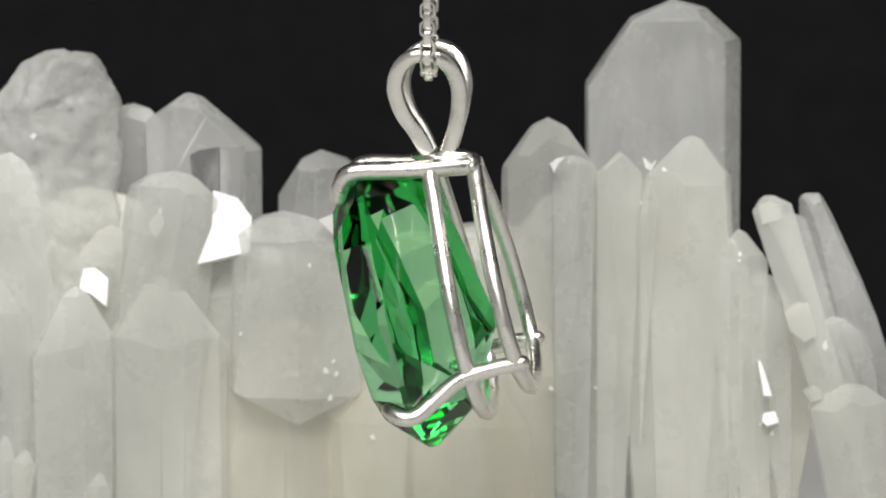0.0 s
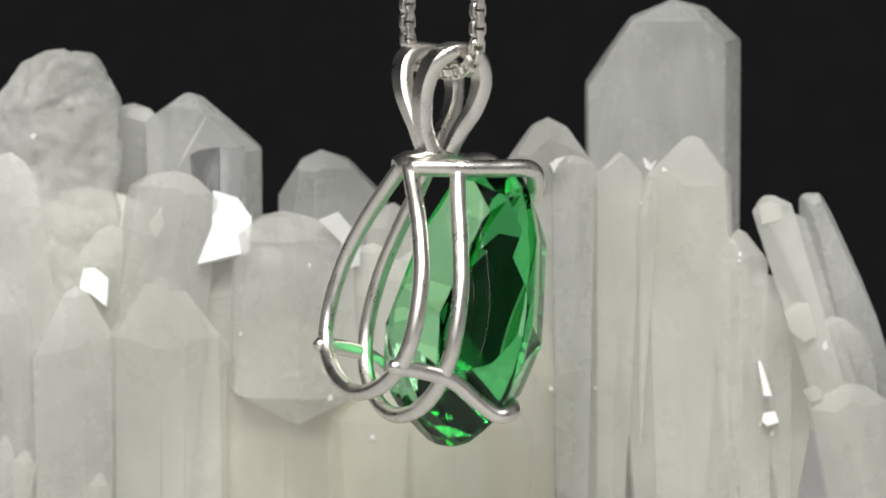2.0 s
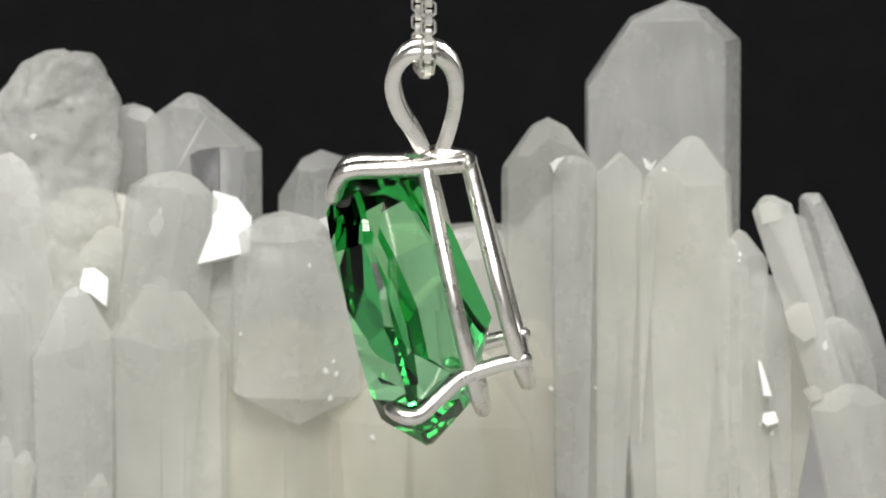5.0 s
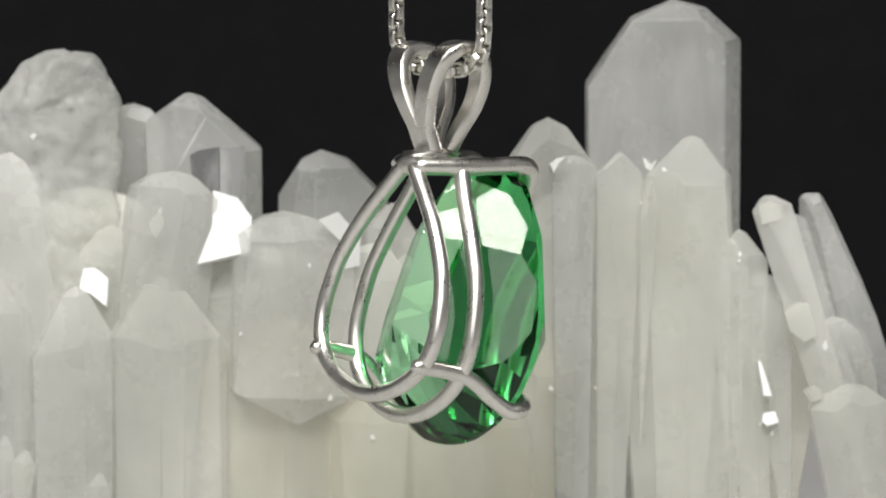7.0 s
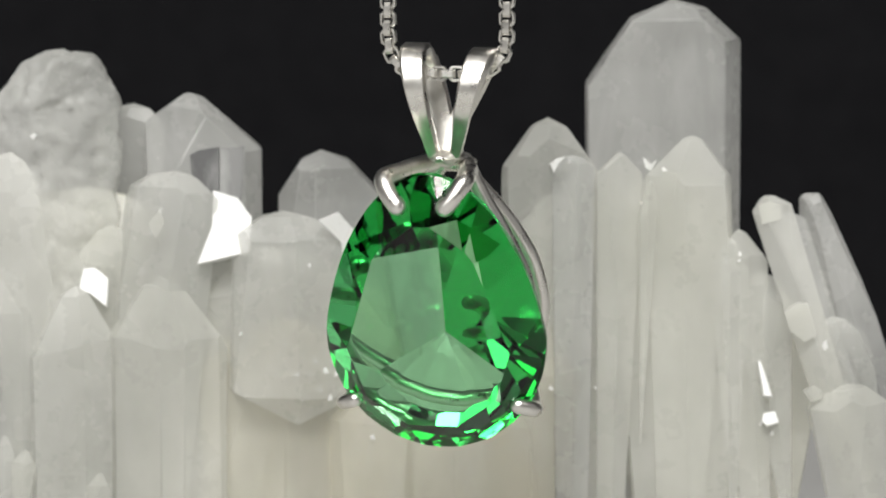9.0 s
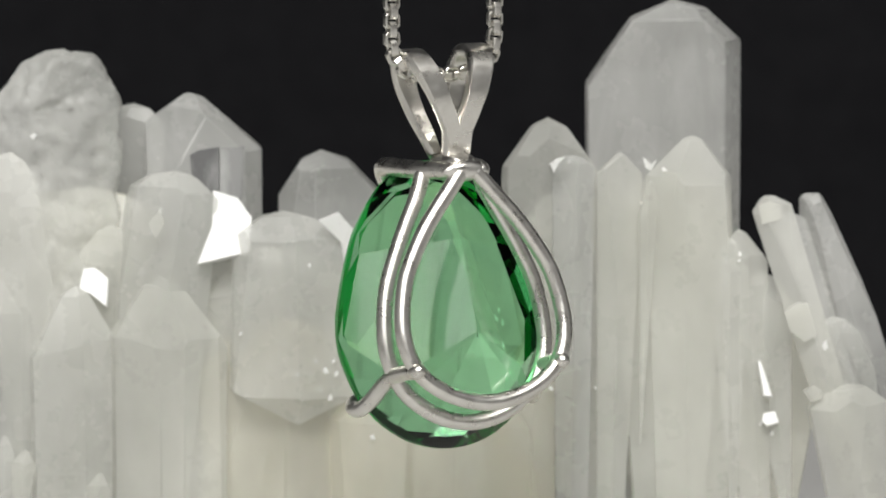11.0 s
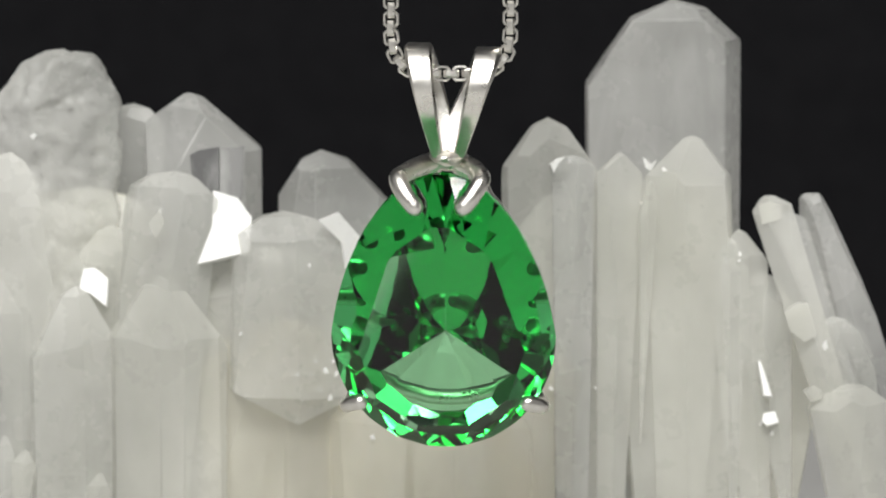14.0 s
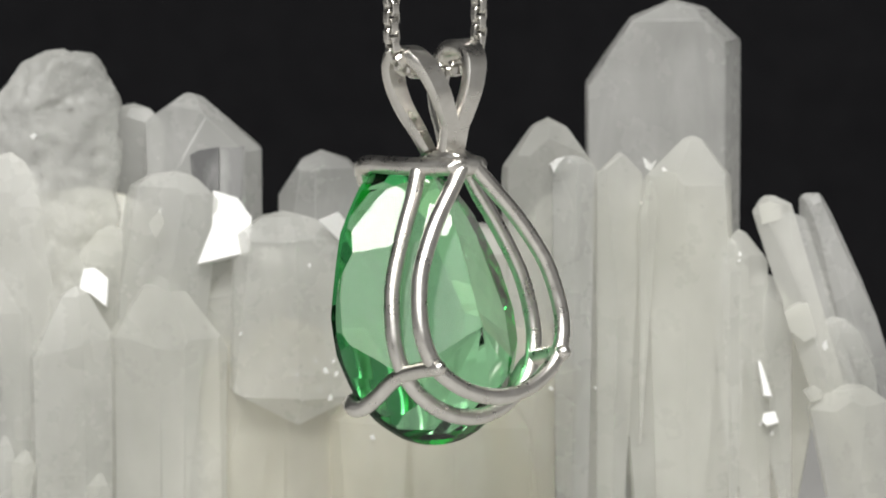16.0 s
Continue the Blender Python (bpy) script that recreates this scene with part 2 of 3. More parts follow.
def ball(centre, sx, sy, sz, lumps=0.0):
    bm = bmesh.new()
    bmesh.ops.create_icosphere(bm, subdivisions=3, radius=1)
    for v in bm.verts:
        g = 1 + lumps * noise.noise(v.co * 2.3 + centre * 900)
        v.co = centre + Vector((v.co.x * sx, v.co.y * sy, v.co.z * sz)) * g
    return bm


part("solder_joint", ball(loc(3, -77, -153), 42 * U, 16 * U, 19 * U, 0.15), SILVER, pendant, "smooth lump of silver solder", True)
part("collar", ball(loc(5, -24, -165), 32 * U, 56 * U, 16 * U, 0.25), SILVER, pendant, "small silver collar under the bail", True)


def strap(side):
    """One tapered flat band of the split bail, bent into a drop-shaped eye."""
    eye = [(-30, -172), (-42, -205), (-52, -245), (-56, -285), (-46, -322), (-24, -342), (2, -347), (28, -341), (48, -318), (55, -285),
           (44, -245), (20, -208), (2, -172)]
    path = smooth_path([Vector((f, v, 0)) for f, v in eye], 5)
    bm, rings, n = bmesh.new(), [], len(path)
    for i, p in enumerate(path):
        t = (path[min(n - 1, i + 1)] - path[max(0, i - 1)]).normalized()
        nrm = Vector((-t.y, t.x, 0))
        high = max(0.0, min(1.0, (-170 - p.y) / 175))
        ahead = max(0.0, min(1.0, 4 * i / n - 1.5))
        apart = (1 - ahead) * max(9.0, 71 * high - 10) + ahead * (19 + 42 * high)
        mid = 2 + 4 * ahead + (13 - 4 * ahead) * high + side * apart
        wide, thick = 15 + 9 * high - 5 * ahead * (1 - high), 12.5
        ringv = []
        for a, b in ((-1, -0.55), (-0.8, -1), (0.8, -1), (1, -0.55), (1, 0.55), (0.8, 1), (-0.8, 1), (-1, 0.55)):
            q = p + nrm * b * thick
            ringv.append(bm.verts.new(loc(mid + a * wide, q.x, q.y - (9 if side < 0 else 2) * high)))
        rings.append(ringv)
    for r0, r1 in zip(rings, rings[1:]):
        for k in range(8):
            bm.faces.new((r0[k], r0[(k + 1) % 8], r1[(k + 1) % 8], r1[k]))
    bm.faces.new(rings[0])
    bm.faces.new(rings[-1])
    return bm


for side in (-1, 1):
    ob = part("bail_strap", strap(side), SILVER, pendant, "flat tapered silver bail band", True)
    ob.data.set_sharp_from_angle(angle=radians(50))

# ---- the chain ----
chain = tagged(new("necklace_chain"), "fine silver box chain threaded through the pendant's bail", "chain")


def link_mesh():
    """A square box link: a short bent square band with an open middle."""
    bm = bmesh.new()
    o, i, d = 14.0 * U, 9.4 * U, 6.6 * U
    loops = []
    for y, grow in ((-d, 0.93), (-d * 0.8, 1.0), (d * 0.8, 1.0), (d, 0.93)):
        ring = []
        for k in range(16):
            a = 2 * math.pi * (k + 0.5) / 16
            c, s = math.cos(a), math.sin(a)
            q = 1 / (abs(c) ** 5 + abs(s) ** 5) ** 0.2
            ring.append((bm.verts.new((o * grow * c * q, y, o * grow * s * q)), bm.verts.new((i * (2 - grow) * c * q, y, i * (2 - grow) * s * q))))
        loops.append(ring)
    for r0, r1 in zip(loops, loops[1:]):
        for k in range(16):
            j = (k + 1) % 16
            bm.faces.new((r0[k][0], r0[j][0], r1[j][0], r1[k][0]))
            bm.faces.new((r0[k][1], r1[k][1], r1[j][1], r0[j][1]))
    for ring in (loops[0], loops[-1]):
        for k in range(16):
            j = (k + 1) % 16
            bm.faces.new((ring[k][0], ring[j][0], ring[j][1], ring[k][1]))
    bmesh.ops.recalc_face_normals(bm, faces=bm.faces)
    me = bpy.data.meshes.new("link")
    bm.to_mesh(me)
    bm.free()
    me.materials.append(SILVER)
    return me


def lay_chain():
    me = link_mesh()
    ctrl = [(-94, -1500), (-94, -900), (-94, -600), (-94, -420), (-93, -375), (-86, -345), (-62, -322), (-30, -316), (8, -314), (48, -316), (82, -322), (106, -345),
            (114, -375), (115, -420), (115, -600), (115, -900), (115, -1500)]
    path = smooth_path([loc(u, 2 - 0.055 * (u - 10), v) for u, v in ctrl], 40)
    step, carry, count = 15.8 * U, 0.0, 0
    for a, b in zip(path, path[1:]):
        length = (b - a).length
        while carry <= length and length > 0:
            p = a.lerp(b, carry / length)
            t = (b - a).normalized()
            ob = new("link", me)
            ob.parent = chain
            side = Vector((0, 1, 0)) if count % 2 else t.cross(Vector((0, 1, 0))).normalized()
            third = t.cross(side)
            m = Matrix((third, side, t)).transposed().to_4x4()
            wob = random.uniform(-9, 9)
            ob.matrix_basis = Matrix.Translation(p) @ m @ pose(0, 0, 0, 0, 0, wob)
            count += 1
            carry += step
        carry -= length


lay_chain()

# ---- the crystal cluster ----
cluster = tagged(new("quartz_cluster"), "cluster of milky white quartz crystals with pointed ends", "crystal cluster")


def crystal(tip, top, foot, half, foot_half, left, right, turn, mat=None, rough=0.0, blunt=0.15, depth=0.8, soft=0.16, under=0, seed=0, label="", sides=()):
    """A six-sided prism with its axis from foot to top and its point at tip (drawing units: across, back, up). half: its half width at
    the shoulders; left, right: how far below the tip the shoulders lie on either side; turn: of its faces, in degrees; blunt: how worn
    its point is; soft: how worn its edges are; under: the length of a second point below; sides: where the prism is uneven, the angle and
    distance of each of its faces and how far down its shoulder lies, as shares."""
    rnd = random.Random(seed * 7 + int(half))
    tip, top, foot = Vector(tip), Vector(top), Vector(foot)
    axis = top - foot
    length = axis.length
    axis.normalize()
    across = (Vector((1, 0, 0)) - axis * axis.x).normalized()
    back = axis.cross(across)
    shift = (tip - top).dot(across)
    bm = bmesh.new()
    bmesh.ops.create_cube(bm, size=1)
    for v in bm.verts:
        v.co = Vector((v.co.x * half * 6, v.co.y * half * 6, (v.co.z + 0.5) * (length + half)))
    slant = (foot_half - half) / length
    for k in range(6):
        a = radians(turn + 60 * k + rnd.uniform(-6, 6))
        out = Vector((math.cos(a), math.sin(a), 0))
        side = half * (1 if k in (0, 3) else rnd.uniform(0.86, 1.02))
        if sides:
            a, side = radians(sides[k][0]), half * sides[k][1]
            out = Vector((math.cos(a), math.sin(a), 0))
        drop = (left + right) / 2 + (right - left) / 2 * out.x
        drop *= sides[k][2] if sides else 1 if k in (0, 3) else rnd.uniform(0.75, 1.25)
        cut(bm, out * side + Vector((0, 0, length - drop)), (out + Vector((0, 0, -slant))).normalized())
        reach = max(side - shift * out.x, half * 0.15)
        rise = drop * (1 + blunt)
        cut(bm, out * side + Vector((0, 0, length - drop)), Vector((out.x * rise, out.y * rise, reach)).normalized())
        if under:
            cut(bm, out * side + Vector((0, 0, under * rnd.uniform(0.8, 1.1))), Vector((out.x * under, out.y * under, -side)).normalized())
        if blunt > 0.02:
            low = drop * 0.45
            cut(bm, Vector((shift, 0, length + rnd.uniform(-0.02, 0.0) * drop)), Vector((out.x * low, out.y * low, reach)).normalized())
    for n in range(rnd.choice((1, 2, 3))):
        a = rnd.uniform(math.pi, 2 * math.pi)
        out = Vector((math.cos(a), math.sin(a), 0))
        cut(bm, out * half * rnd.uniform(0.9, 0.97) + Vector((0, 0, length * rnd.uniform(0.5, 0.9))), (out + Vector((0, 0, rnd.uniform(-0.05, 0.12)))).normalized())
    bmesh.ops.remove_doubles(bm, verts=bm.verts, dist=half * (0.06 if rough else 0.012))
    bmesh.ops.recalc_face_normals(bm, faces=bm.faces)
    worn = {"faces": []} if rough else bmesh.ops.bevel(bm, geom=list(bm.edges), offset=half * soft, segments=4, affect="EDGES", clamp_overlap=True)
    for f in worn["faces"]:
        f.smooth = True
    turnm = Matrix((across, back, axis)).transposed()
    for v in bm.verts:
        v.co = (foot + turnm @ Vector((v.co.x, v.co.y * depth, v.co.z))) * U
    if rough:
        for n in range(6):
            bmesh.ops.triangulate(bm, faces=bm.faces)
            bmesh.ops.subdivide_edges(bm, edges=[e for e in bm.edges if e.calc_length() > 16 * U], cuts=1)
        bmesh.ops.triangulate(bm, faces=bm.faces)
        bm.normal_update()
        for v in bm.verts:
            p = v.co / U
            v.co += v.normal * rough * U * (noise.noise(p / 60) + 0.5 * noise.noise(p / 22) + 0.25 * noise.noise(p / 9))
    return part("crystal", bm, mat or QUARTZ, cluster, label, bool(rough))


def face_chip(corners, mat, thick=25, label="flat plate imitating a bright glinting crystal face"):
    """A thin plate let into a crystal; its material imitates a glint or the dark seen through."""
    bm = bmesh.new()
    pts = [Vector(c) * U for c in corners]
    nrm = (pts[1] - pts[0]).cross(pts[2] - pts[0]).normalized()
    if nrm.y > 0:
        nrm = -nrm
    front = [bm.verts.new(p) for p in pts]
    back = [bm.verts.new(p - nrm * thick * U) for p in pts]
    bm.faces.new(front)
    bm.faces.new(back)
    for k in range(len(pts)):
        j = (k + 1) % len(pts)
        bm.faces.new((front[k], front[j], back[j], back[k]))
    return part("face_plate", bm, mat, cluster, label)


crystal((-756, 726, 315), (-779, 726, 315), (-765, 726, -815), 132, 191, 135, 101, 6, mat=MISTY, rough=15, blunt=0.5, depth=0.6, label='rough broken milky quartz crystal', seed=0)
crystal((-623, 800, 193), (-630, 800, 193), (-650, 800, -713), 70, 91, 38, 45, 0, mat=MISTY, blunt=0.5, depth=0.4, soft=0.3, seed=1)
crystal((-505, 740, 221), (-479, 740, 221), (-469, 740, -818), 114, 129, 56, 118, 4, mat=CLEAR, blunt=0.1, soft=0.1, seed=2, sides=((2, 1, 1), (60, 0.95, 1), (120, 0.95, 1), (180, 1, 1), (266, 0.62, 0.4), (338, 0.93, 1)))
crystal((-245, 753, 105), (-228, 753, 105), (-225, 753, -821), 116, 135, 112, 107, -4, mat=CLEAR, blunt=0.35, soft=0.12, seed=3, sides=((0, 1, 1), (60, 0.95, 1), (120, 0.95, 1), (180, 1, 1), (232, 0.78, 0.35), (288, 0.7, 0.3)))
crystal((-100, 719, 1), (-100, 719, 1), (-108, 719, -813), 54, 79, 56, 73, 5, blunt=0.2, seed=4)
crystal((75, 759, -48), (47, 759, -48), (65, 759, -823), 124, 135, 22, 16, 0, blunt=0.5, seed=5)
crystal((208, 663, 177), (216, 663, 177), (195, 663, -799), 91, 117, 100, 106, 4, blunt=0.3, depth=0.5, seed=6)
crystal((462, 802, 404), (444, 802, 404), (456, 802, -834), 156, 161, 172, 85, 3, mat=CLEAR, blunt=0.5, soft=0.13, seed=7, sides=((0, 1, 1), (60, 0.95, 1), (120, 0.95, 1), (180, 1, 1), (268, 0.62, 0.3), (339, 0.93, 0.9)))
crystal((350, 644, 108), (350, 644, 108), (331, 644, -794), 45, 69, 42, 42, 4, blunt=0.1, depth=0.5, seed=8)
crystal((494, 656, 142), (489, 656, 142), (506, 656, -797), 85, 106, 78, 95, -4, blunt=0.15, depth=0.5, seed=9)
crystal((-415, 760, -86), (-415, 760, -86), (-420, 760, -704), 262, 273, 68, 68, 0, mat=CORE, blunt=0.4, depth=0.15, soft=0.3, seed=15)
crystal((18, 770, -238), (18, 770, -238), (18, 770, -707), 286, 298, 68, 68, 0, mat=CORE, blunt=0.4, depth=0.15, soft=0.3, seed=16)
crystal((460, 745, 63), (460, 745, 63), (468, 745, -701), 147, 227, 102, 68, 0, mat=CORE, blunt=0.4, depth=0.2, soft=0.3, seed=17)
crystal((645, 740, -187), (645, 740, -187), (652, 740, -700), 136, 228, 68, 68, 0, mat=CORE, blunt=0.4, depth=0.2, soft=0.3, seed=18)
crystal((-719, 740, 30), (-719, 740, 30), (-730, 740, -700), 170, 192, 68, 68, 0, mat=CORE, blunt=0.4, depth=0.2, soft=0.3, seed=19)
crystal((-856, 672, 107), (-856, 672, 107), (-813, 672, -684), 69, 100, 44, 134, 5, mat=MISTY, blunt=0.3, depth=0.5, soft=0.25, seed=21)
crystal((-529, 668, 71), (-542, 668, 71), (-594, 668, -683), 96, 123, 56, 51, 6, mat=MISTY, blunt=0.5, depth=0.5, soft=0.34, seed=20, label='rounded milky quartz crystal')
crystal((-728, 645, -156), (-742, 645, -156), (-744, 645, -678), 80, 89, 145, 100, 12, mat=MISTY, blunt=0.25, depth=0.45, soft=0.28, seed=33)
crystal((-875, 668, -120), (-882, 668, -120), (-904, 668, -683), 78, 123, 90, 90, 6, mat=MISTY, blunt=0.4, depth=0.4, soft=0.3, seed=58)
crystal((-564, 640, -136), (-544, 640, -136), (-548, 640, -677), 116, 121, 123, 145, 14, blunt=0.25, depth=0.4, soft=0.3, seed=57)
crystal((-658, 690, -43), (-652, 690, -43), (-679, 690, -688), 78, 124, 67, 67, 0, blunt=0.4, depth=0.4, soft=0.3, seed=34)
crystal((-314, 640, -6), (-303, 640, -6), (-297, 640, -437), 111, 93, 51, 73, 8, mat=MISTY, blunt=0.4, depth=0.4, soft=0.34, under=62, seed=22, label='milky quartz crystal pointed at both ends')
crystal((-399, 690, -123), (-399, 690, -123), (-416, 690, -688), 79, 124, 67, 67, 0, blunt=0.4, depth=0.4, soft=0.3, seed=23)
crystal((-829, 610, -483), (-831, 610, -483), (-850, 610, -670), 24, 40, 29, 33, 0, blunt=0.2, depth=0.6, soft=0.2, seed=35)
crystal((-871, 612, -452), (-871, 612, -452), (-884, 612, -670), 20, 33, 56, 38, 0, mat=MISTY, blunt=0.2, depth=0.6, soft=0.2, seed=36)
crystal((-681, 612, -530), (-684, 612, -530), (-692, 612, -670), 24, 38, 29, 33, 4, blunt=0.2, depth=0.6, soft=0.2, seed=43)
crystal((-139, 668, -74), (-150, 668, -74), (-152, 668, -683), 96, 134, 78, 101, 5, blunt=0.4, depth=0.3, soft=0.3, seed=24)
crystal((63, 690, -43), (63, 690, -43), (75, 690, -688), 157, 191, 67, 67, 4, blunt=0.4, depth=0.3, soft=0.3, seed=25)
crystal((-321, 690, -226), (-321, 690, -226), (-324, 690, -688), 169, 192, 101, 101, 0, mat=ROOT, blunt=0.5, depth=0.25, soft=0.4, seed=26)
crystal((6, 650, -265), (6, 650, -265), (-4, 650, -679), 225, 258, 168, 168, 5, mat=ROOT, blunt=0.6, depth=0.2, soft=0.4, seed=37)
crystal((175, 645, -219), (164, 645, -219), (199, 645, -678), 101, 168, 112, 134, -5, mat=ROOT, blunt=0.4, depth=0.3, soft=0.3, seed=38)
crystal((336, 655, 62), (336, 655, 62), (330, 655, -680), 26, 44, 22, 33, 6, mat=MISTY, blunt=0.3, depth=0.5, soft=0.2, seed=27)
crystal((256, 618, 105), (256, 618, 105), (257, 618, -672), 41, 51, 17, 24, 0, mat=CLEAR, blunt=0.5, depth=0.5, soft=0.2, seed=10, label='clearer grey quartz crystal')
crystal((409, 622, 56), (407, 622, 56), (388, 622, -673), 18, 44, 66, 44, 5, blunt=0.2, depth=0.5, soft=0.2, seed=28)
crystal((247, 662, 38), (247, 662, 38), (245, 662, -682), 103, 134, 100, 100, 4, blunt=0.5, depth=0.2, soft=0.3, seed=39)
crystal((443, 655, 22), (443, 655, 22), (455, 655, -680), 111, 167, 100, 100, 5, blunt=0.5, depth=0.2, soft=0.3, seed=40)
crystal((568, 640, -60), (566, 640, -60), (584, 640, -677), 38, 78, 67, 67, 0, mat=MISTY, blunt=0.3, depth=0.4, soft=0.3, seed=29)
crystal((629, 650, -129), (624, 650, -129), (699, 650, -679), 58, 123, 78, 67, 0, mat=MISTY, blunt=0.4, depth=0.3, soft=0.3, seed=30)
crystal((802, 610, -349), (796, 610, -349), (841, 610, -670), 76, 100, 40, 44, 5, blunt=0.5, depth=0.4, soft=0.3, seed=44)
crystal((772, 655, -220), (772, 655, -220), (904, 655, -680), 67, 146, 67, 67, 5, mat=MISTY, blunt=0.4, depth=0.35, soft=0.3, seed=31)
crystal((635, 622, 27), (639, 622, 27), (902, 622, -789), 38, 49, 24, 31, 0, blunt=0.3, depth=0.6, seed=11)
crystal((718, 668, 28), (725, 668, 28), (1046, 668, -800), 51, 101, 45, 54, 5, mat=CLEAR, blunt=0.4, depth=0.6, seed=12)
crystal((587, 646, -44), (587, 646, -44), (638, 646, -795), 49, 78, 67, 67, 4, depth=0.4, seed=13)
crystal((684, 664, -11), (684, 664, -11), (977, 664, -799), 34, 90, 22, 34, 5, mat=CLEAR, blunt=0.3, depth=0.4, seed=14)
face_chip(((620, 604, 7), (642, 605, 16), (666, 606, 5), (665, 604, -20), (627, 602, -31)), QUARTZ, 8)
face_chip(((675, 613, -206), (719, 593, -187), (726, 593, -205), (681, 613, -222)), QUARTZ, 8)
# Glinting faces: glossy white plates turned towards the lamp.
face_chip(((-456, 666, 30), (-408, 660, 16), (-379, 648, -21), (-384, 626, -88), (-485, 621, -111), (-457, 644, -38)), GLINT_FACE, 25)
face_chip(((-716, 667, -127), (-693, 667, -124), (-666, 660, -146), (-669, 643, -199), (-701, 651, -175), (-724, 654, -167)), GLINT_FACE, 25)
face_chip(((-243, 586, -20), (-205, 607, -7), (-163, 629, -59), (-165, 628, -115), (-192, 614, -120), (-199, 610, -68)), GLINT_FLECK, 8)
# Clear faces, with the backdrop they refract painted in as dark and grey.
face_chip(((-502, 672, 100), (-484, 672, 109), (-445, 672, 115), (-445, 672, 19), (-467, 672, 26), (-484, 672, 46), (-500, 672, 64)), BACKDROP_DARK, 12, label='clear crystal face darkened as if showing the backdrop')
face_chip(((-442, 672, 114), (-419, 672, 112), (-396, 672, 117), (-399, 672, 37), (-404, 672, -3), (-443, 672, 17)), BACKDROP_GREY, 12, label='clear crystal face greyed as if showing the backdrop')
face_chip(((398, 696, 92), (412, 691, 79), (425, 686, 89), (414, 690, 67), (403, 694, 72)), GLINT_FLECK, 8)
face_chip(((431, 623, 73), (460, 615, 70), (456, 617, 23), (439, 622, 26)), QUARTZ, 8)
face_chip(((624, 636, -295), (634, 630, -314), (653, 610, -375), (637, 611, -373)), GLINT_FACE, 25)
face_chip(((639, 629, -413), (661, 630, -408), (668, 623, -429), (645, 621, -436), (635, 624, -427)), GLINT_FACE, 25)
face_chip(((672, 591, -203), (698, 588, -184), (720, 587, -187), (738, 590, -250), (712, 592, -262), (684, 593, -240)), QUARTZ, 8)
face_chip(((712, 588, -360), (732, 587, -348), (748, 586, -356), (751, 588, -375), (728, 590, -384)), QUARTZ, 8)
# The bright rim of the clearer crystal, painted as a white sliver.
face_chip(((211, 588, 89), (221, 588, 101), (240, 588, 105), (227, 588, 93), (217, 588, 73)), GLINT_FLECK, 6, label='narrow white strip painting the bright rim of a quartz crystal')
face_chip(((-579, 596, -26), (-557, 593, 0), (-548, 596, -29), (-565, 598, -59)), QUARTZ, 6)
# Sparkles and pale veil spots, painted as tiny white plates.
face_chip(((-802, 644, 141), (-809, 646, 132), (-816, 647, 141), (-807, 645, 146)), GLINT_FLECK, 7, label='small white fleck painting a sparkle on the quartz')
face_chip(((-553, 638, -7), (-559, 639, -11), (-564, 640, -4), (-557, 638, -1)), GLINT_FLECK, 7, label='small white fleck painting a sparkle on the quartz')
face_chip(((-572, 643, -53), (-580, 645, -58), (-583, 645, -51), (-577, 644, -44)), GLINT_FLECK, 7, label='small white fleck painting a sparkle on the quartz')
face_chip(((-593, 650, -132), (-599, 651, -139), (-603, 652, -129), (-594, 650, -124)), GLINT_FLECK, 7, label='small white fleck painting a sparkle on the quartz')
face_chip(((-524, 642, -158), (-530, 640, -160), (-531, 640, -157), (-526, 641, -154)), GLINT_FLECK, 7, label='small white fleck painting a sparkle on the quartz')
face_chip(((-398, 602, -251), (-403, 603, -252), (-404, 603, -248), (-399, 603, -244)), GLINT_FLECK, 7, label='small white fleck painting a sparkle on the quartz')
face_chip(((-259, 598, -111), (-263, 598, -117), (-267, 597, -109), (-262, 598, -105)), GLINT_FLECK, 7, label='small white fleck painting a sparkle on the quartz')
face_chip(((-275, 595, -121), (-278, 595, -125), (-280, 594, -119), (-275, 595, -114)), GLINT_FLECK, 7, label='small white fleck painting a sparkle on the quartz')
face_chip(((-285, 595, -330), (-291, 596, -333), (-294, 596, -329), (-286, 596, -323)), GLINT_FLECK, 7, label='small white fleck painting a sparkle on the quartz')
face_chip(((-246, 601, -305), (-254, 600, -307), (-256, 599, -302), (-248, 601, -299)), GLINT_FLECK, 7, label='small white fleck painting a sparkle on the quartz')
face_chip(((-226, 601, -326), (-234, 602, -328), (-241, 602, -320), (-232, 601, -314)), GLINT_FLECK, 7, label='small white fleck painting a sparkle on the quartz')
face_chip(((-258, 599, -327), (-262, 598, -332), (-267, 597, -328), (-261, 598, -322)), GLINT_FLECK, 7, label='small white fleck painting a sparkle on the quartz')
face_chip(((-213, 600, -303), (-218, 600, -308), (-220, 600, -302), (-215, 600, -297)), GLINT_FLECK, 7, label='small white fleck painting a sparkle on the quartz')
face_chip(((-207, 600, -329), (-213, 600, -335), (-215, 600, -327), (-209, 600, -321)), GLINT_FLECK, 7, label='small white fleck painting a sparkle on the quartz')
face_chip(((-239, 602, -362), (-248, 601, -363), (-249, 601, -360), (-242, 602, -353)), GLINT_FLECK, 7, label='small white fleck painting a sparkle on the quartz')
face_chip(((-308, 597, -271), (-311, 597, -271), (-315, 597, -267), (-310, 597, -265)), GLINT_FLECK, 7, label='small white fleck painting a sparkle on the quartz')
face_chip(((-219, 601, -380), (-226, 602, -383), (-229, 602, -378), (-223, 602, -369)), GLINT_FLECK, 7, label='small white fleck painting a sparkle on the quartz')
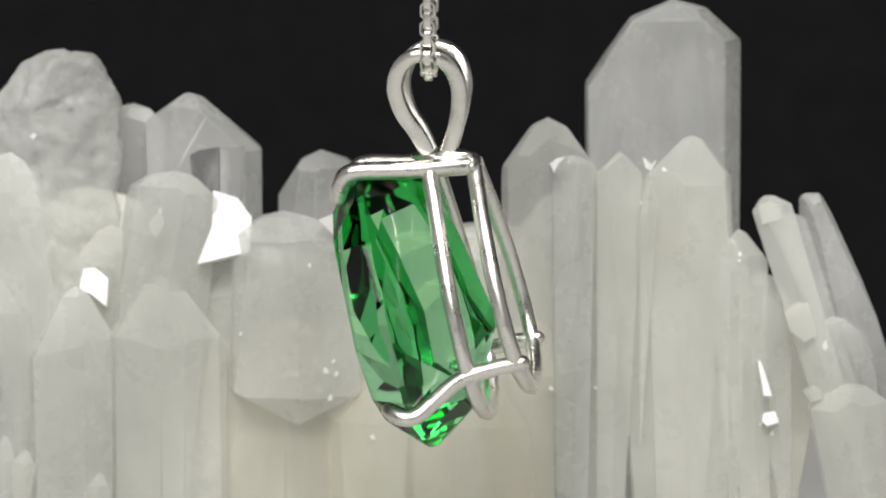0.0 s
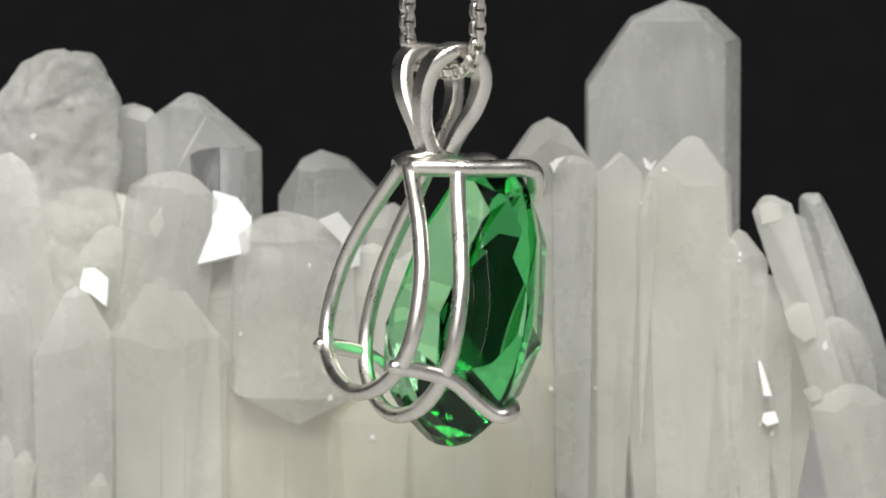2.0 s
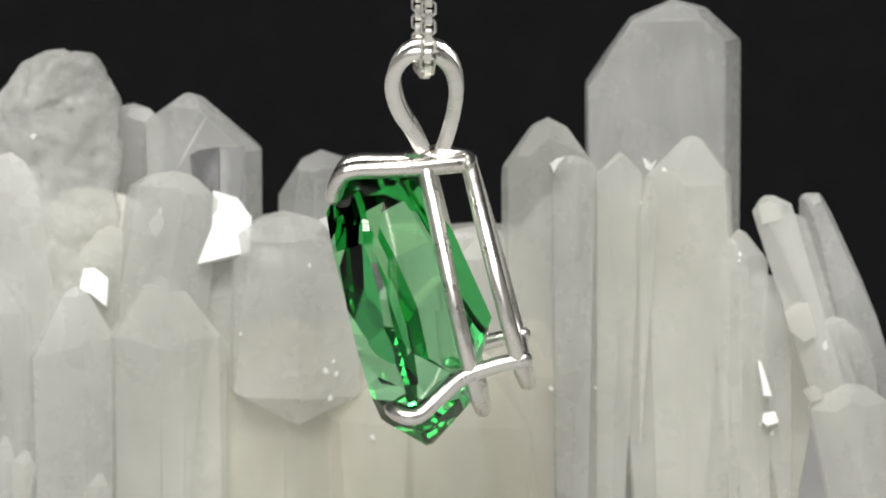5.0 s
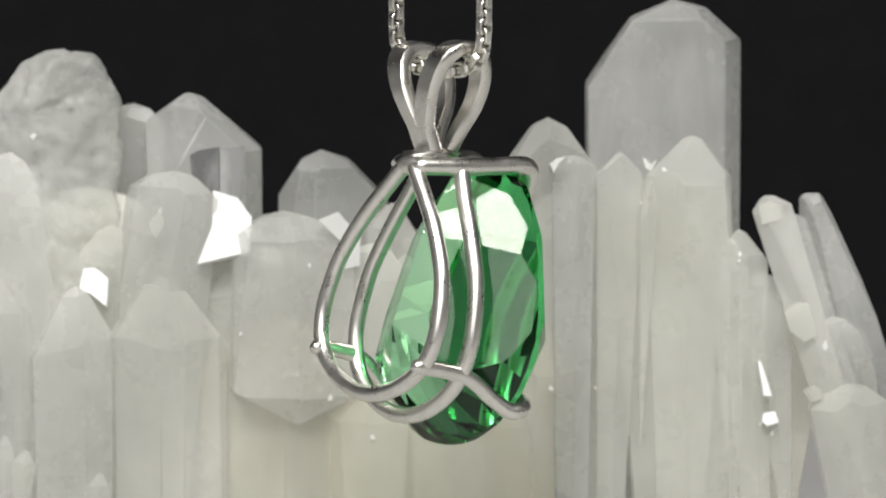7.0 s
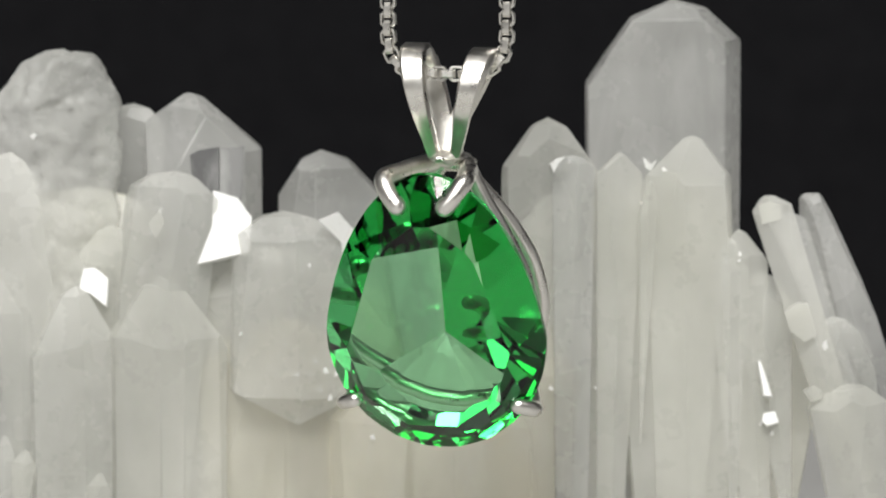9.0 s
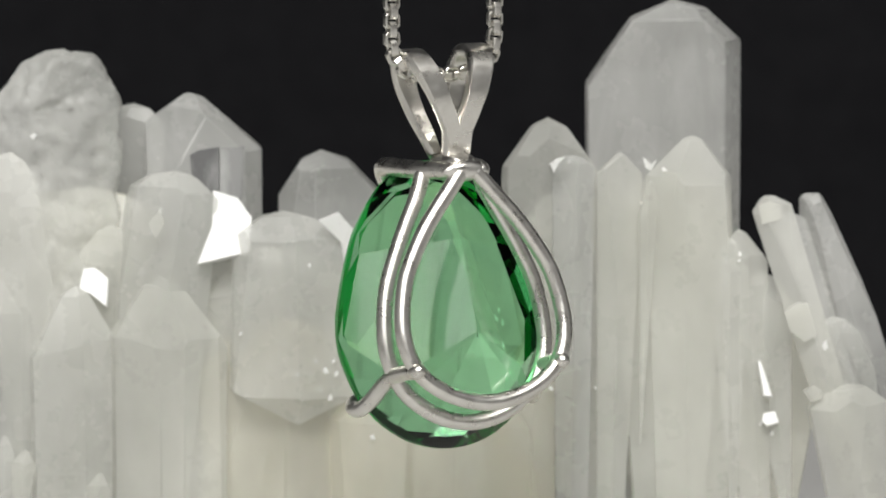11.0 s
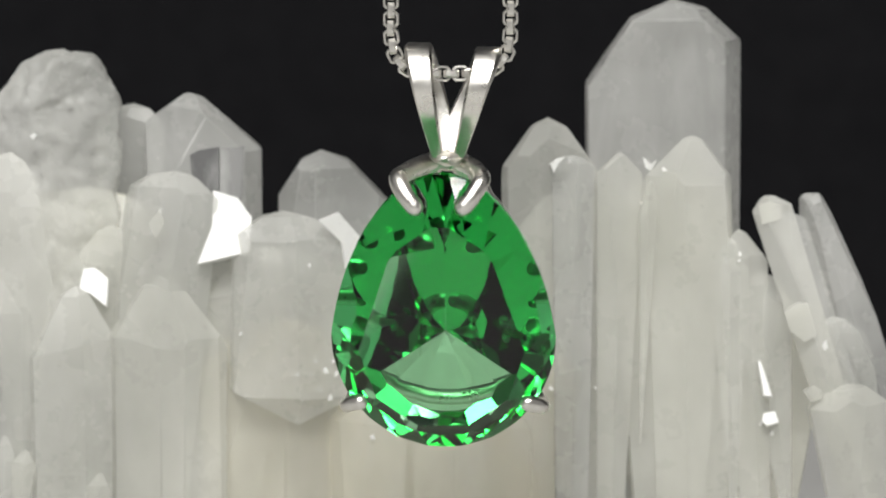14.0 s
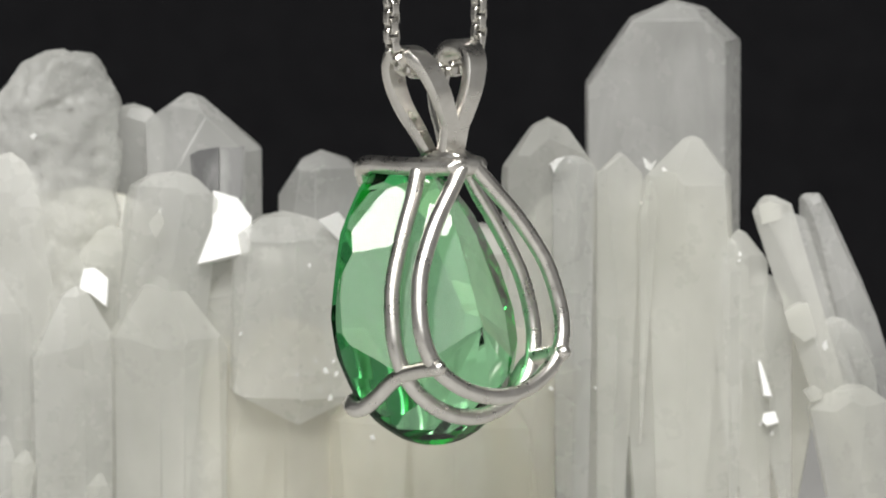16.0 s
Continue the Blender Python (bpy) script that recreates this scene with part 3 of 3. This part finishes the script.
face_chip(((220, 604, -359), (214, 603, -362), (210, 603, -358), (213, 603, -351)), GLINT_FLECK, 7, label='small white fleck painting a sparkle on the quartz')
face_chip(((308, 642, -365), (304, 641, -367), (302, 640, -364), (307, 641, -361)), GLINT_FLECK, 7, label='small white fleck painting a sparkle on the quartz')
face_chip(((591, 627, -95), (585, 627, -97), (584, 629, -89), (589, 629, -86)), GLINT_FLECK, 7, label='small white fleck painting a sparkle on the quartz')
face_chip(((589, 626, -107), (584, 626, -108), (582, 627, -104), (588, 626, -102)), GLINT_FLECK, 7, label='small white fleck painting a sparkle on the quartz')
face_chip(((660, 637, -458), (653, 638, -459), (653, 638, -454), (658, 637, -448)), GLINT_FLECK, 7, label='small white fleck painting a sparkle on the quartz')
face_chip(((637, 633, -436), (633, 632, -438), (630, 631, -434), (636, 633, -431)), GLINT_FLECK, 7, label='small white fleck painting a sparkle on the quartz')
face_chip(((762, 606, -276), (755, 602, -282), (750, 601, -272), (758, 606, -261)), GLINT_FLECK, 7, label='small white fleck painting a sparkle on the quartz')
face_chip(((220, 598, 88), (212, 603, 86), (209, 630, 88), (218, 628, 91)), GLINT_FLECK, 7, label='small white fleck painting a sparkle on the quartz')
face_chip(((254, 611, 93), (246, 611, 92), (246, 619, 97), (252, 625, 102)), GLINT_FLECK, 7, label='small white fleck painting a sparkle on the quartz')
face_chip(((-134, 608, -461), (-142, 607, -463), (-145, 607, -454), (-137, 608, -452)), GLINT_FLECK, 7, label='small white fleck painting a sparkle on the quartz')
face_chip(((441, 627, 74), (434, 627, 71), (432, 632, 78), (435, 632, 81)), GLINT_FLECK, 7, label='small white fleck painting a sparkle on the quartz')


def cluster_base():
    """The lumpy root of the cluster, from which the crystals grow; it rests on the table."""
    bm = bmesh.new()
    bmesh.ops.create_icosphere(bm, subdivisions=6, radius=1)
    for v in bm.verts:
        p = v.co.copy()
        g = 1 + 0.10 * noise.noise(p * 3.1) + 0.05 * noise.noise(p * 9) + 0.02 * noise.noise(p * 25)
        v.co = Vector((40 + p.x * 1450 * g, 760 + p.y * 420 * g, -985 + p.z * 250 * g)) * U
        v.co.z = max(v.co.z, FLOOR_Z)
    return part("base", bm, ROOT, cluster, "cream-coloured lumpy quartz base", True)


cluster_base()


# ---- what moves ----
def motions():
    turns = [
        (0.0, -94.3, -21.0, -0.3), (0.25, -113.3, -13.8, -0.3), (0.5, -131.7, -5.8, -1.0), (0.75, -149.1, 1.2, -1.4), (1.0, -166.1, 4.3, -1.0),
        (1.25, -183.6, 4.2, -1.1), (1.5, -201.4, 0.9, 0.2), (1.75, -219.4, 0.9, 0.1), (2.0, -237.0, 2.2, 0.1), (2.25, -253.8, 5.9, 2.2),
        (2.5, -270.8, 12.2, 3.3), (2.75, -288.8, 13.8, 2.0), (3.0, -306.4, 14.6, -0.3), (3.25, -322.4, 11.1, -1.2), (3.5, -339.8, 3.4, -1.8),
        (3.75, -361.1, -5.2, -1.7), (4.0, -381.6, -17.2, -0.0), (4.2, -394.8, -26.4, 2.7), (4.5, -414.1, -34.4, 3.5), (4.75, -430.9, -36.2, 3.7),
        (5.0, -448.1, -32.3, 3.0), (5.25, -465.6, -23.6, 1.0), (5.5, -483.2, -12.4, -1.8), (5.75, -500.8, -1.8, -5.0), (6.0, -518.3, 5.8, -7.7),
        (6.3, -538.8, 9.3, -9.4), (6.5, -552.0, 4.6, -4.3), (6.75, -568.2, 2.5, -1.3), (7.0, -585.6, 0.1, 2.5), (7.25, -605.4, -1.5, 3.9),
        (7.5, -624.7, 0.5, 4.1), (7.75, -640.5, 5.6, 3.7), (8.0, -655.9, 10.8, 2.5), (8.25, -674.2, 16.7, 1.3), (8.5, -693.3, 18.1, 0.1),
        (8.75, -710.9, 10.2, -2.3), (9.0, -729.4, -2.1, -3.6), (9.2, -746.2, -18.8, 0.3), (9.5, -770.7, -30.1, 2.2), (9.75, -789.6, -32.4, 3.2),
        (10.0, -807.6, -28.0, 3.0), (10.25, -824.7, -18.9, 1.6), (10.5, -841.1, -7.8, -0.6), (10.75, -857.1, 2.8, -3.0), (11.0, -872.8, 11.2, -5.2),
        (11.25, -888.4, 16.4, -6.7), (11.5, -904.1, 16.8, -6.4), (11.75, -920.5, 12.4, -4.1), (12.0, -938.2, 6.7, -0.8), (12.25, -957.7, -0.0, 1.6),
        (12.5, -976.8, -3.5, 3.2), (12.75, -993.7, -0.6, 4.0), (13.0, -1010.1, 3.4, 3.8), (13.25, -1028.0, 10.7, 1.7), (13.5, -1046.0, 14.6, -0.5),
        (13.75, -1062.8, 11.1, -2.4), (14.0, -1080.0, 3.2, -3.3), (14.25, -1099.3, -7.5, -3.3), (14.5, -1118.3, -17.5, -2.3), (14.75, -1134.8, -27.0, 0.9),
        (15.0, -1150.7, -31.8, 3.5), (15.25, -1168.5, -31.9, 4.1), (15.5, -1186.7, -26.9, 3.5), (15.75, -1203.7, -14.7, 2.6), (16.0, -1220.0, -3.5, 1.6),
    ]
    rows = [(t, pose(x * U, 0, z * U, 0, 0, a)) for t, a, x, z in turns]
    walk(pendant, [(t, pose(x * U, 0, z * U, 0, 0, a - 3.0)) for t, a, x, z in turns])
    walk(chain, rows)


motions()
